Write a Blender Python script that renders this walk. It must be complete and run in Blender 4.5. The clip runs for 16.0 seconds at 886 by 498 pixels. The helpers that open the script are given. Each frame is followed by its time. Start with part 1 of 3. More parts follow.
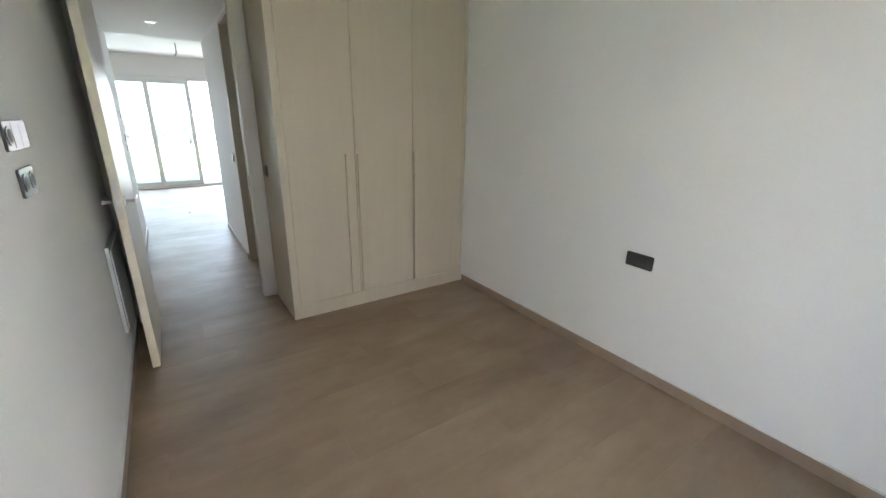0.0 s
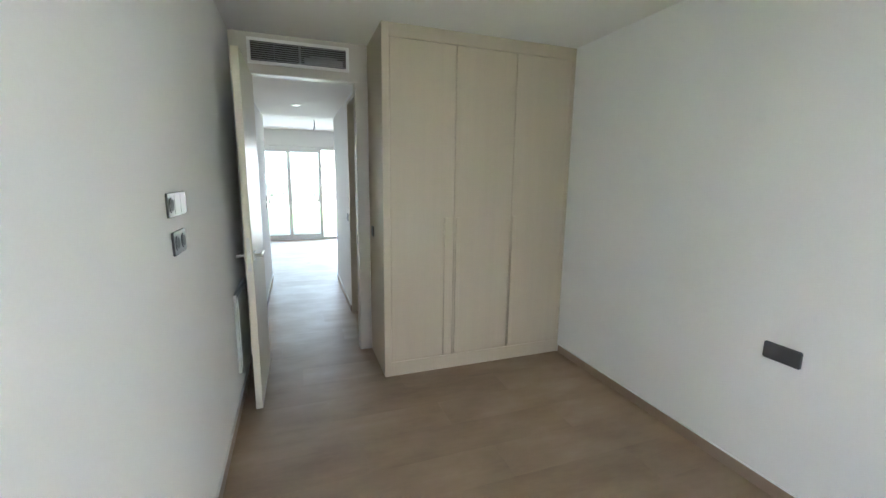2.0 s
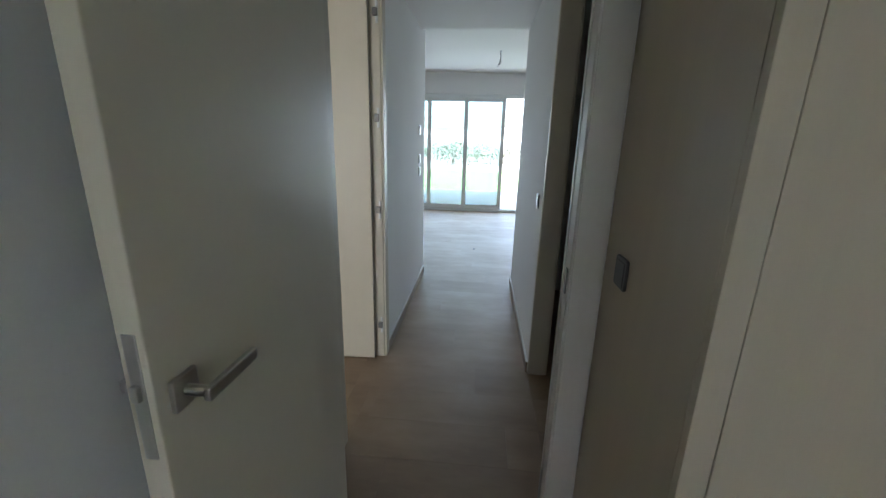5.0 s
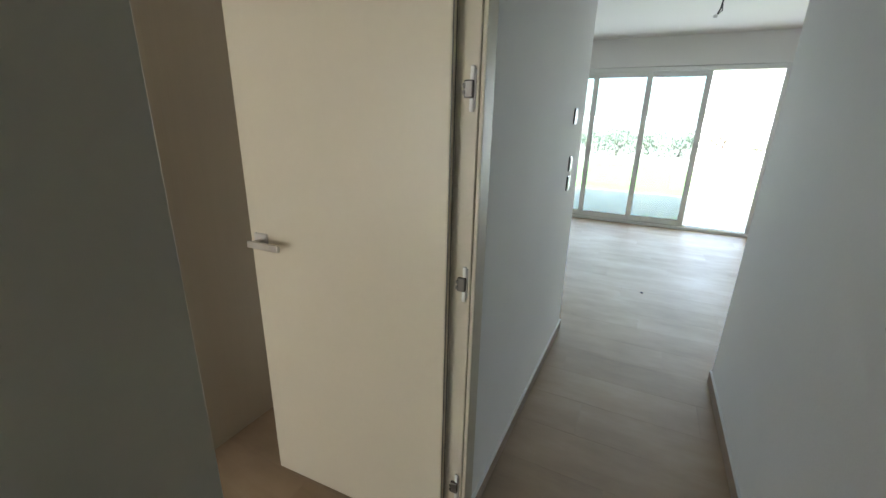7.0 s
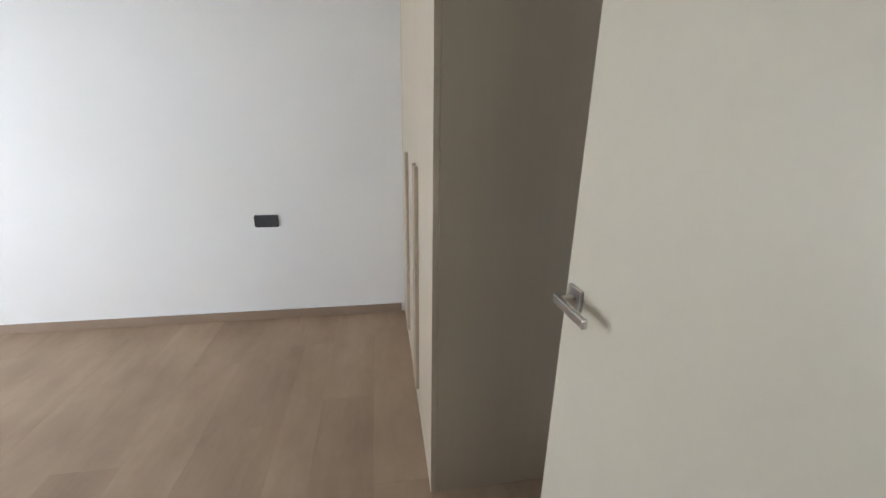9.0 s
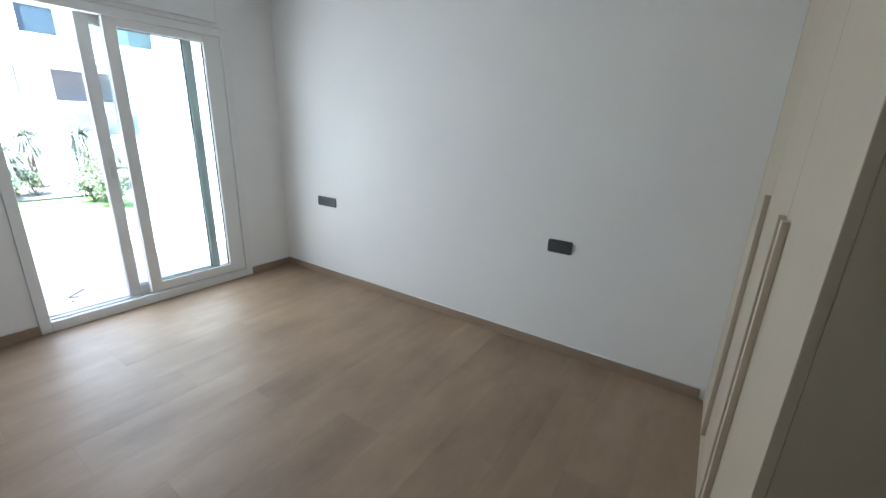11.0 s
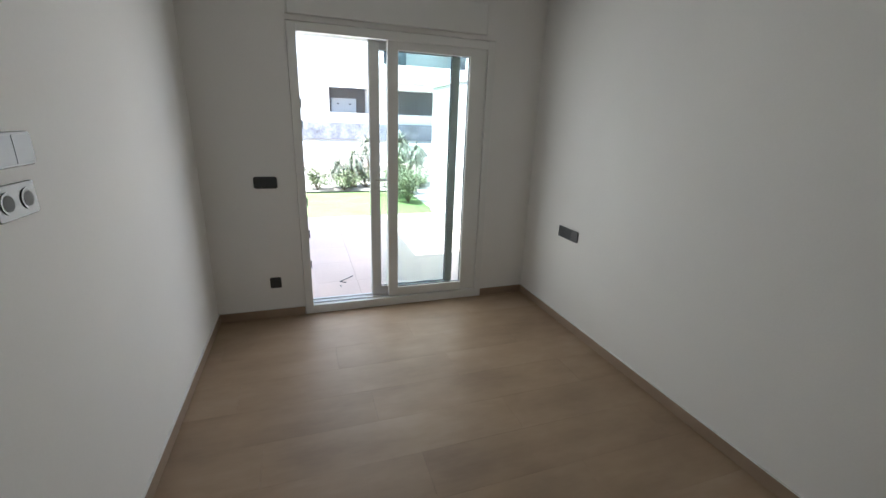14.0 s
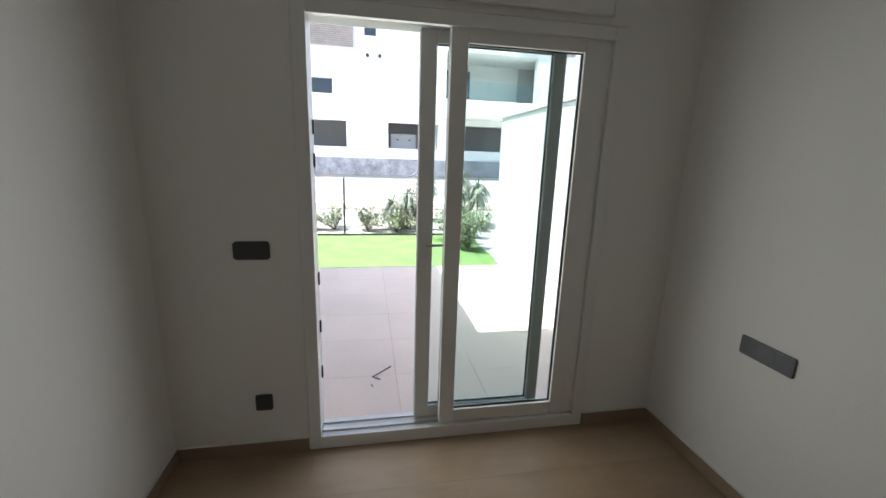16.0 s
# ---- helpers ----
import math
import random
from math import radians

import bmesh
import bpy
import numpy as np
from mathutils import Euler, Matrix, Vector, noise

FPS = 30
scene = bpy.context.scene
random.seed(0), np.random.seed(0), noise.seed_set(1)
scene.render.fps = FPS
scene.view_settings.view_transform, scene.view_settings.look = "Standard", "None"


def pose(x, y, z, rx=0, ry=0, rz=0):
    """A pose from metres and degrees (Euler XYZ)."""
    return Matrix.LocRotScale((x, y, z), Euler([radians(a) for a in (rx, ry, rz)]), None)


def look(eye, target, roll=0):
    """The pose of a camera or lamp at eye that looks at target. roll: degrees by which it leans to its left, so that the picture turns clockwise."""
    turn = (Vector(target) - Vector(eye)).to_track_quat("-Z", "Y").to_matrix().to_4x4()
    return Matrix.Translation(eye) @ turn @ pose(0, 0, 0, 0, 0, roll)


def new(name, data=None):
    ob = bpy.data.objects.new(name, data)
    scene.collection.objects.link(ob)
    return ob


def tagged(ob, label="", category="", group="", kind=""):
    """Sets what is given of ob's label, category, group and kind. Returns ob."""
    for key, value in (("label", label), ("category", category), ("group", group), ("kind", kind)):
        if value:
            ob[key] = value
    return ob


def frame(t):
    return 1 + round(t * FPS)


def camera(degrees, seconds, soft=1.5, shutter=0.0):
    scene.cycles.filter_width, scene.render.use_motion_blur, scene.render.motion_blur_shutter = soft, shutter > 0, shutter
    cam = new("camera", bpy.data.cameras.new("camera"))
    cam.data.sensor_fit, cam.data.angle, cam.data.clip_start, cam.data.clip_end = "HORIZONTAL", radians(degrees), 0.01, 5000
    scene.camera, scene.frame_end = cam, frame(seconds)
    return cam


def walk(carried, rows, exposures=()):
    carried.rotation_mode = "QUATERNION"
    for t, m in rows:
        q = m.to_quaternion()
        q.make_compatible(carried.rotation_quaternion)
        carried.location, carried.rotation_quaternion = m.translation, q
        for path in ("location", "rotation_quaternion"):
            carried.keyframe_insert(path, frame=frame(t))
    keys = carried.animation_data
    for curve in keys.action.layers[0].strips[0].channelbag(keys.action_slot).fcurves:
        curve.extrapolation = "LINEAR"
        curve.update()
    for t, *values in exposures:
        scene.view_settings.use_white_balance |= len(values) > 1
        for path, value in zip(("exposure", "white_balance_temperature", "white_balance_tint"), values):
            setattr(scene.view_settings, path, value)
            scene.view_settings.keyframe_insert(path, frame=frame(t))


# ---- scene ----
cam = camera(95.3, 16.0)
PATH = [
    (0, (0.343, -3.563, 1.413), (1.415, -1.991, 0.797), 1.0),
    (0.5, (0.338, -3.557, 1.43), (1.298, -1.895, 0.867), 1.3),
    (1, (0.351, -3.588, 1.445), (1.214, -1.846, 0.976), 0.9),
    (1.5, (0.356, -3.567, 1.458), (1.14, -1.77, 1.06), 0.9),
    (2, (0.393, -3.527, 1.451), (1.063, -1.675, 1.101), 0.8),
    (2.3, (0.388, -3.414, 1.445), (0.991, -1.54, 1.092), 1.0),
    (2.5, (0.405, -3.33, 1.438), (0.95, -1.439, 1.08), 1.0),
    (3, (0.467, -3.001, 1.431), (0.879, -1.079, 1.061), 0.8),
    (3.2, (0.477, -2.865, 1.423), (0.847, -0.938, 1.036), 0.8),
    (5.3, (0.575, -1.201, 1.353), (0.308, 0.699, 0.787), 1.4),
    (5.5, (0.551, -1.072, 1.368), (0.222, 0.813, 0.785), 1.3),
    (6, (0.521, -0.727, 1.368), (0.053, 1.12, 0.762), 1.3),
    (6.5, (0.499, -0.413, 1.376), (-0.111, 1.394, 0.772), 1.4),
    (7, (0.404, -0.122, 1.37), (-0.438, 1.586, 0.759), 1.3),
    (7.5, (0.326, 0.054, 1.365), (-0.788, 1.597, 0.75), 1.7),
    (8, (0.236, 0.234, 1.356), (-1.297, 1.335, 0.695), 0.6),
    (8.5, (0.165, 0.307, 1.353), (-1.592, 0.981, 0.677), 0.7),
    (9, (0.077, 0.326, 1.373), (-1.791, 0.625, 0.724), 0.9),
    (9.5, (-0.009, 0.339, 1.371), (-1.914, 0.275, 0.764), 1.1),
    (10, (-0.092, 0.348, 1.355), (-1.94, -0.152, 0.776), 1.8),
    (10.2, (-0.119, 0.347, 1.353), (-1.92, -0.306, 0.776), 1.9),
    (12.3, (-0.537, 0.209, 1.386), (-1.834, -1.184, 0.773), 1.9),
    (12.5, (-0.603, 0.202, 1.388), (-1.843, -1.243, 0.775), 1.8),
    (13, (-0.687, 0.164, 1.414), (-1.742, -1.419, 0.801), 2.0),
    (13.5, (-0.799, 0.103, 1.399), (-1.591, -1.634, 0.804), 1.9),
    (14, (-0.777, -0.08, 1.429), (-1.402, -1.882, 0.83), 2.1),
    (14.5, (-0.822, -0.301, 1.429), (-1.353, -2.152, 0.887), 2.0),
    (15, (-0.873, -0.552, 1.42), (-1.356, -2.426, 0.914), 1.9),
    (15.5, (-0.959, -0.894, 1.407), (-1.381, -2.793, 0.941), 1.8),
    (16, (-1.008, -1.252, 1.414), (-1.374, -3.167, 0.968), 1.9),
]
walk(cam, [(t, look(eye, target, roll)) for t, eye, target, roll in PATH],
     exposures=((0, 3.9, 6100, 14), (1.5, 4.1, 6000, 13), (2.5, 3.85, 5850, 11), (3.2, 3.75, 5850, 12), (5.4, 3.0, 5600, 11), (6.4, 3.2, 6000, 10), (7.0, 3.2, 6150, 9), (7.5, 3.05, 6100, 7), (8.0, 2.98, 5950, 5), (8.5, 3.55, 5800, 12), (9.0, 3.6, 5350, 12), (9.5, 3.5, 5100, 9), (10.2, 3.45, 5050, 6), (12.3, 2.1, 5400, 8), (13, 2.1, 5600, 8), (14, 1.98, 5650, 8), (15, 1.58, 5800, 8), (16, 1.25, 5850, 8)))

# ---- light ----
SUN_EL, SUN_AZ = 68.0, 62.0  # azimuth in degrees, clockwise from +y
world = bpy.data.worlds.new("world")
scene.world = world
world.use_nodes = True
wn = world.node_tree.nodes
sky = wn.new("ShaderNodeTexSky")
sky.sky_type = "NISHITA"
sky.sun_disc = False
sky.sun_elevation, sky.sun_rotation = radians(SUN_EL), radians(SUN_AZ)
sky.dust_density = 2.0
wn["Background"].inputs["Strength"].default_value = 0.15
world.node_tree.links.new(sky.outputs["Color"], wn["Background"].inputs["Color"])
sun = new("sun", bpy.data.lights.new("sun", "SUN"))
sun.data.energy, sun.data.angle, sun.data.color = 4.8, radians(0.5), (1.0, 0.95, 0.9)
sun_to = Vector((math.sin(radians(SUN_AZ)) * math.cos(radians(SUN_EL)), math.cos(radians(SUN_AZ)) * math.cos(radians(SUN_EL)), math.sin(radians(SUN_EL))))
sun.matrix_world = look(sun_to * 30, (0, 0, 0))


def sky_light(name, x, y, z, width, height, turn, watts, color, spread):
    """The sky's light that comes in through a glazed opening."""
    lamp = new(name, bpy.data.lights.new(name, "AREA"))
    lamp.data.shape, lamp.data.size, lamp.data.size_y = "RECTANGLE", width, height
    lamp.data.energy, lamp.data.color = watts, color
    lamp.data.spread = radians(spread)  # the reveals keep grazing light off
    lamp.matrix_world = pose(x, y, z, 90, 0, turn)


# the garden door gets light warmed by the pinkish terrace, the terrace doors open sky
sky_light("sky_light_garden_door", -1.44, -3.062, 1.03, 1.28, 1.86, 0, 3.6, (1.0, 0.94, 0.82), 164)
sky_light("sky_light_terrace_doors", 0.615, 6.16, 1.05, 3.3, 1.95, 180, 5.0, (0.84, 0.93, 1.0), 150)


# ---- materials ----
def mat(name, color, rough=0.5, metal=0.0, vary=0.08, scale=6.0, fine=80.0, bump=0.05, random=0.0, stretch=(1, 1, 1), spec=0.5):
    """A surface with a broad and a fine variation of its colour and relief, in metres."""
    m = bpy.data.materials.new(name)
    m.use_nodes = True
    nodes, links = m.node_tree.nodes, m.node_tree.links
    b = nodes["Principled BSDF"]
    b.inputs["Roughness"].default_value, b.inputs["Metallic"].default_value = rough, metal
    b.inputs["Specular IOR Level"].default_value = spec
    geo = nodes.new("ShaderNodeNewGeometry")
    scl = nodes.new("ShaderNodeVectorMath")
    scl.operation = "MULTIPLY"
    scl.inputs[1].default_value = stretch
    links.new(geo.outputs["Position"], scl.inputs[0])
    n1, n2 = nodes.new("ShaderNodeTexNoise"), nodes.new("ShaderNodeTexNoise")
    for n, s in ((n1, scale), (n2, fine)):
        n.inputs["Scale"].default_value, n.inputs["Detail"].default_value = s, 4
        links.new(scl.outputs[0], n.inputs["Vector"])
    add = nodes.new("ShaderNodeMath")
    add.operation = "MULTIPLY_ADD"
    add.inputs[1].default_value = 0.4
    links.new(n2.outputs["Fac"], add.inputs[0])
    links.new(n1.outputs["Fac"], add.inputs[2])
    top = add.outputs[0]
    if random:
        info = nodes.new("ShaderNodeObjectInfo")
        radd = nodes.new("ShaderNodeMath")
        radd.operation = "MULTIPLY_ADD"
        radd.inputs[1].default_value = random
        links.new(info.outputs["Random"], radd.inputs[0])
        links.new(top, radd.inputs[2])
        top = radd.outputs[0]
    rng = nodes.new("ShaderNodeMapRange")
    rng.inputs["From Min"].default_value, rng.inputs["From Max"].default_value = 0.4, 1.0 + random
    rng.inputs["To Min"].default_value, rng.inputs["To Max"].default_value = 1 - vary, 1 + vary
    links.new(top, rng.inputs["Value"])
    mul = nodes.new("ShaderNodeVectorMath")
    mul.operation = "SCALE"
    mul.inputs[0].default_value = color
    links.new(rng.outputs[0], mul.inputs["Scale"])
    links.new(mul.outputs[0], b.inputs["Base Color"])
    if bump:
        bp = nodes.new("ShaderNodeBump")
        bp.inputs["Strength"].default_value, bp.inputs["Distance"].default_value = bump, 0.01
        links.new(n2.outputs["Fac"], bp.inputs["Height"])
        links.new(bp.outputs[0], b.inputs["Normal"])
    return m


def clear_glass(name, color):
    m = bpy.data.materials.new(name)
    m.use_nodes = True
    b = m.node_tree.nodes["Principled BSDF"]
    b.inputs["Base Color"].default_value = (*color, 1)
    b.inputs["Transmission Weight"].default_value, b.inputs["Roughness"].default_value = 1.0, 0.0
    b.inputs["IOR"].default_value = 1.45
    return m


def plank_mat():
    """Brown wood-look porcelain: cloudy stains, soft long grain, each plank a little different."""
    m = bpy.data.materials.new("wood_look_porcelain")
    m.use_nodes = True
    nodes, links = m.node_tree.nodes, m.node_tree.links
    b = nodes["Principled BSDF"]
    geo, info = nodes.new("ShaderNodeNewGeometry"), nodes.new("ShaderNodeObjectInfo")

    def cloud(scale, stretch, detail, per_plank):
        v = nodes.new("ShaderNodeVectorMath")
        v.operation = "MULTIPLY"
        v.inputs[1].default_value = stretch
        links.new(geo.outputs["Position"], v.inputs[0])
        n = nodes.new("ShaderNodeTexNoise")
        n.noise_dimensions = "4D"
        n.inputs["Scale"].default_value, n.inputs["Detail"].default_value, n.inputs["Roughness"].default_value = scale, detail, 0.6
        w = nodes.new("ShaderNodeMath")
        w.operation = "MULTIPLY"
        w.inputs[1].default_value = per_plank
        links.new(info.outputs["Random"], w.inputs[0])
        links.new(w.outputs[0], n.inputs["W"])
        links.new(v.outputs[0], n.inputs["Vector"])
        return n.outputs["Fac"]

    def mix(a, k, c):
        x = nodes.new("ShaderNodeMath")
        x.operation = "MULTIPLY_ADD"
        x.inputs[1].default_value = k
        links.new(a, x.inputs[0])
        if c is None:
            x.inputs[2].default_value = 0.0
        else:
            links.new(c, x.inputs[2])
        return x.outputs[0]
    s = mix(cloud(2.0, (0.8, 1.3, 1), 4, 0.0), 0.52, None)
    s = mix(cloud(3.2, (0.6, 2.0, 1), 5, 9.0), 0.4, s)
    s = mix(cloud(26.0, (0.3, 2.2, 1), 3, 30.0), 0.07, s)
    s = mix(info.outputs["Random"], 0.08, s)
    ramp = nodes.new("ShaderNodeValToRGB")
    ramp.color_ramp.elements[0].position, ramp.color_ramp.elements[0].color = 0.38, (0.25, 0.178, 0.119, 1)
    ramp.color_ramp.elements[1].position, ramp.color_ramp.elements[1].color = 0.8, (0.45, 0.345, 0.245, 1)
    e = ramp.color_ramp.elements.new(0.57)
    e.color = (0.345, 0.25, 0.165, 1)
    links.new(s, ramp.inputs["Fac"])
    links.new(ramp.outputs["Color"], b.inputs["Base Color"])
    r = nodes.new("ShaderNodeMapRange")
    r.inputs["From Min"].default_value, r.inputs["From Max"].default_value = 0.4, 0.85
    r.inputs["To Min"].default_value, r.inputs["To Max"].default_value = 0.52, 0.36
    b.inputs["Specular IOR Level"].default_value = 0.36
    links.new(s, r.inputs["Value"])
    links.new(r.outputs[0], b.inputs["Roughness"])
    bp = nodes.new("ShaderNodeBump")
    bp.inputs["Strength"].default_value, bp.inputs["Distance"].default_value = 0.08, 0.01
    links.new(s, bp.inputs["Height"])
    links.new(bp.outputs[0], b.inputs["Normal"])
    return m


M_WALL = mat("white_wall_paint", (0.84, 0.83, 0.81), 0.75, vary=0.03, scale=1.5, fine=120, bump=0.06, spec=0.3)
M_CEIL = mat("ceiling_paint", (0.82, 0.8, 0.77), 0.8, vary=0.02, scale=1.2, fine=90, bump=0.03, spec=0.2)
M_PLANK = plank_mat()
M_GROUT = mat("floor_grout", (0.22, 0.16, 0.11), 0.7, fine=60)
M_SKIRT = mat("wood_look_baseboard", (0.325, 0.24, 0.172), 0.45, vary=0.16, scale=3, fine=25, bump=0.03, random=0.3)
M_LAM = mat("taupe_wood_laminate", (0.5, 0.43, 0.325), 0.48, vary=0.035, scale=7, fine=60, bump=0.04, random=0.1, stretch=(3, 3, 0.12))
M_LACQ = mat("cream_door_lacquer", (0.66, 0.6, 0.48), 0.38, vary=0.03, scale=2, fine=50, bump=0.015)
M_FRAME = mat("cream_door_frame_lacquer", (0.62, 0.56, 0.45), 0.4, vary=0.04, scale=3, fine=50, bump=0.02)
M_GREIGE = mat("greige_frame_lacquer", (0.52, 0.485, 0.43), 0.45, vary=0.04, scale=3, fine=50, bump=0.02)
M_PVC = mat("white_window_profile", (0.8, 0.8, 0.78), 0.35, vary=0.02, scale=4, fine=60, bump=0.01)
M_DARK = mat("charcoal_plastic", (0.032, 0.034, 0.036), 0.42, vary=0.1, scale=20, fine=200, bump=0.02)
M_WPLAS = mat("white_plastic", (0.75, 0.75, 0.73), 0.35, vary=0.02, scale=20, fine=150, bump=0.01)
M_PLATE = mat("glossy_charcoal_plate", (0.05, 0.053, 0.057), 0.3, vary=0.08, scale=20, fine=200, bump=0.01)
M_SLAT = mat("grey_aluminium_slat", (0.4, 0.41, 0.42), 0.35, 0.8, vary=0.05, scale=20, fine=100, bump=0.01)
M_PANE = mat("dark_window_pane", (0.05, 0.06, 0.07), 0.08, vary=0.05, scale=2, fine=40, bump=0.0)
M_HINGE = mat("dark_hinge_metal", (0.16, 0.15, 0.14), 0.35, 0.7, vary=0.15, scale=30, fine=200, bump=0.05)
M_STEEL = mat("satin_nickel", (0.6, 0.58, 0.55), 0.28, 1.0, vary=0.05, scale=15, fine=150, bump=0.02)
M_RUB = mat("dark_gasket", (0.05, 0.05, 0.05), 0.6, fine=90)
M_GLASS = clear_glass("window_glass", (0.86, 0.945, 0.915))
M_SOLAR = clear_glass("solar_control_glass", (0.38, 0.49, 0.49))
M_RENDER = mat("white_exterior_render", (0.78, 0.77, 0.74), 0.85, vary=0.05, scale=0.8, fine=60, bump=0.1, spec=0.2)
M_LAWN = mat("artificial_turf", (0.18, 0.27, 0.09), 0.8, vary=0.25, scale=3, fine=250, bump=0.5, spec=0.2)
M_GRAVEL = mat("pale_gravel", (0.5, 0.47, 0.42), 0.9, vary=0.25, scale=4, fine=70, bump=0.6, spec=0.2)
M_LEAF = mat("shrub_leaf", (0.19, 0.225, 0.12), 0.55, vary=0.4, scale=5, fine=60, bump=0.0, random=0.3)
M_YUCCA = mat("yucca_leaf", (0.28, 0.3, 0.22), 0.5, vary=0.3, scale=6, fine=40, bump=0.0)
M_BARK = mat("palm_bark", (0.16, 0.12, 0.085), 0.9, vary=0.3, scale=9, fine=60, bump=0.5)
M_STONE = mat("grey_stone_cladding", (0.3, 0.3, 0.32), 0.85, vary=0.45, scale=3.5, fine=14, bump=0.6)
M_LOUVRE = mat("grey_wood_louvre", (0.3, 0.26, 0.24), 0.7, vary=0.2, scale=6, fine=40, bump=0.1)
# render with the carport's shade put into its grey; louvre frames share it
M_DIM = mat("painted_shade_render", (0.45, 0.44, 0.43), 0.9, vary=0.1, scale=1, fine=40)
M_FENCE = mat("dark_green_fence_steel", (0.05, 0.06, 0.05), 0.5, 0.3, fine=90)
M_HILL = mat("distant_dry_scrub", (0.42, 0.42, 0.4), 0.95, vary=0.4, scale=0.05, fine=0.6, bump=0.0)
# olive foliage with the distance haze put into its pale colour
M_SCRUB = mat("hazed_olive_foliage", (0.34, 0.36, 0.26), 0.85, vary=0.2, scale=0.6, fine=4, bump=0.0, random=0.2)
M_SAND = mat("dry_pale_ground", (0.36, 0.29, 0.24), 0.95, vary=0.2, scale=0.15, fine=6, bump=0.2)
M_TERR = mat("pale_terrace_tile", (0.76, 0.62, 0.54), 0.6, vary=0.1, scale=1.5, fine=40, bump=0.03, random=0.15)


# ---- mesh helpers ----
def box(bm, x0, x1, y0, y1, z0, z1, bevel=0.0):
    vs = [bm.verts.new((x, y, z)) for z in (z0, z1) for y in (y0, y1) for x in (x0, x1)]
    fs = [bm.faces.new([vs[i] for i in q]) for q in ((0, 2, 3, 1), (4, 5, 7, 6), (0, 1, 5, 4), (2, 6, 7, 3), (0, 4, 6, 2), (1, 3, 7, 5))]
    if bevel:
        edges = list({e for f in fs for e in f.edges})
        bmesh.ops.bevel(bm, geom=edges, offset=bevel, segments=2, affect="EDGES", profile=0.5)
    return bm


def boxes(rows, bevel=0.0):
    bm = bmesh.new()
    for r in rows:
        b2 = bmesh.new()
        box(b2, *r, bevel=bevel)
        me = bpy.data.meshes.new("tmp")
        b2.to_mesh(me)
        b2.free()
        bm.from_mesh(me)
        bpy.data.meshes.remove(me)
    return bm


def tube(bm, p0, p1, r, sides=12, r1=None):
    p0, p1 = Vector(p0), Vector(p1)
    d = p1 - p0
    m = Matrix.Translation((p0 + p1) / 2) @ d.to_track_quat("Z", "Y").to_matrix().to_4x4()
    bmesh.ops.create_cone(bm, cap_ends=True, segments=sides, radius1=r, radius2=r if r1 is None else r1, depth=d.length, matrix=m)
    return bm


def part(name, bm, material, parent=None, label=""):
    me = bpy.data.meshes.new(name)
    bm.to_mesh(me)
    bm.free()
    me.materials.append(material)
    ob = new(name, me)
    if parent:
        ob.parent = parent
    if label:
        ob["label"] = label
    return ob


def thing(name, m, label, category, group="", kind=""):
    ob = new(name)
    ob.matrix_world = m
    ob.empty_display_size = 0.1
    return tagged(ob, label, category, group, kind)


def struct(name, rows, material, label, category, bevel=0.0):
    bm = boxes(rows, bevel)
    bmesh.ops.remove_doubles(bm, verts=bm.verts, dist=1e-4)
    return tagged(part(name, bm, material), label, category, kind="structure")


# ---- plan ----
CEIL, HALL = 2.42, 2.2
AX1, AY0, AY1 = 2.432, -4.15, -0.25      # bedroom with the wide wardrobe
BX0, BX1, BY0, BY1 = -2.556, -0.129, -3.045, 1.09  # bedroom with the garden door
HX0, HX1, HY0, HL, HR = 0.02, 0.903, -0.155, 2.51, 2.29  # hall
LX0, LX1, LY1 = -3.0, 3.2, 6.144         # living room
TOP = 2.66
DOOR = 2.15
BD0, BD1 = 0.07, 0.835                    # garden bedroom's doorway, along y
WC0, WC1 = 0.04, 0.745                    # bathroom's doorway, along y
LO = -0.05
HB = -0.075                              # room side of the thin wall between hall and garden bedroom

struct("wall_partition", [(BX1, 0, -4.3, HY0, LO, TOP)], M_WALL, "white painted partition wall between the two bedrooms", "wall")
struct("wall_bedroom_door", [(0, 0.076, AY1, HY0, LO, TOP), (0.076, 0.869, AY1, HY0, DOOR + 0.025, TOP), (0.869, AX1, AY1, HY0, LO, TOP)], M_WALL, "white painted wall with a doorway and an air grille above it", "wall")
struct("wall_bedroom_east", [(AX1, AX1 + 0.12, -4.3, HY0, LO, TOP)], M_WALL, "plain white painted bedroom wall", "wall")
struct("wall_bedroom_south", [(0, 0.4, -4.3, AY0, LO, TOP), (1.8, AX1, -4.3, AY0, LO, TOP), (0.4, 1.8, -4.3, AY0, 2.05, TOP)], M_WALL, "white painted outer wall with a tall window opening", "wall")
struct("wall_garden_bedroom_west", [(BX0 - 0.12, BX0, BY0 - 0.16, BY1 + 0.1, LO, TOP)], M_WALL, "white painted wall with two charcoal sockets", "wall")
struct("wall_garden_bedroom_south", [(BX0, -2.155, BY0 - 0.16, BY0, LO, TOP), (-0.72, BX1, BY0 - 0.16, BY0, LO, TOP), (-2.155, -0.72, BY0 - 0.16, BY0, 2.0, TOP)], M_WALL, "white painted outer wall around a sliding garden door", "wall")
struct("wall_garden_bedroom_north", [(BX0, HB, BY1, BY1 + 0.1, LO, TOP)], M_WALL, "white painted wall behind the wardrobe", "wall")
struct("wall_hall_left", [(HB, HX0, BD1 + 0.025, HL, LO, TOP), (HB, HX0, BD0 - 0.006, BD1 + 0.025, DOOR + 0.025, TOP), (HB, HX0, HY0, BD0 - 0.006, LO, TOP)], M_WALL, "white painted hall wall with a bedroom doorway", "wall")
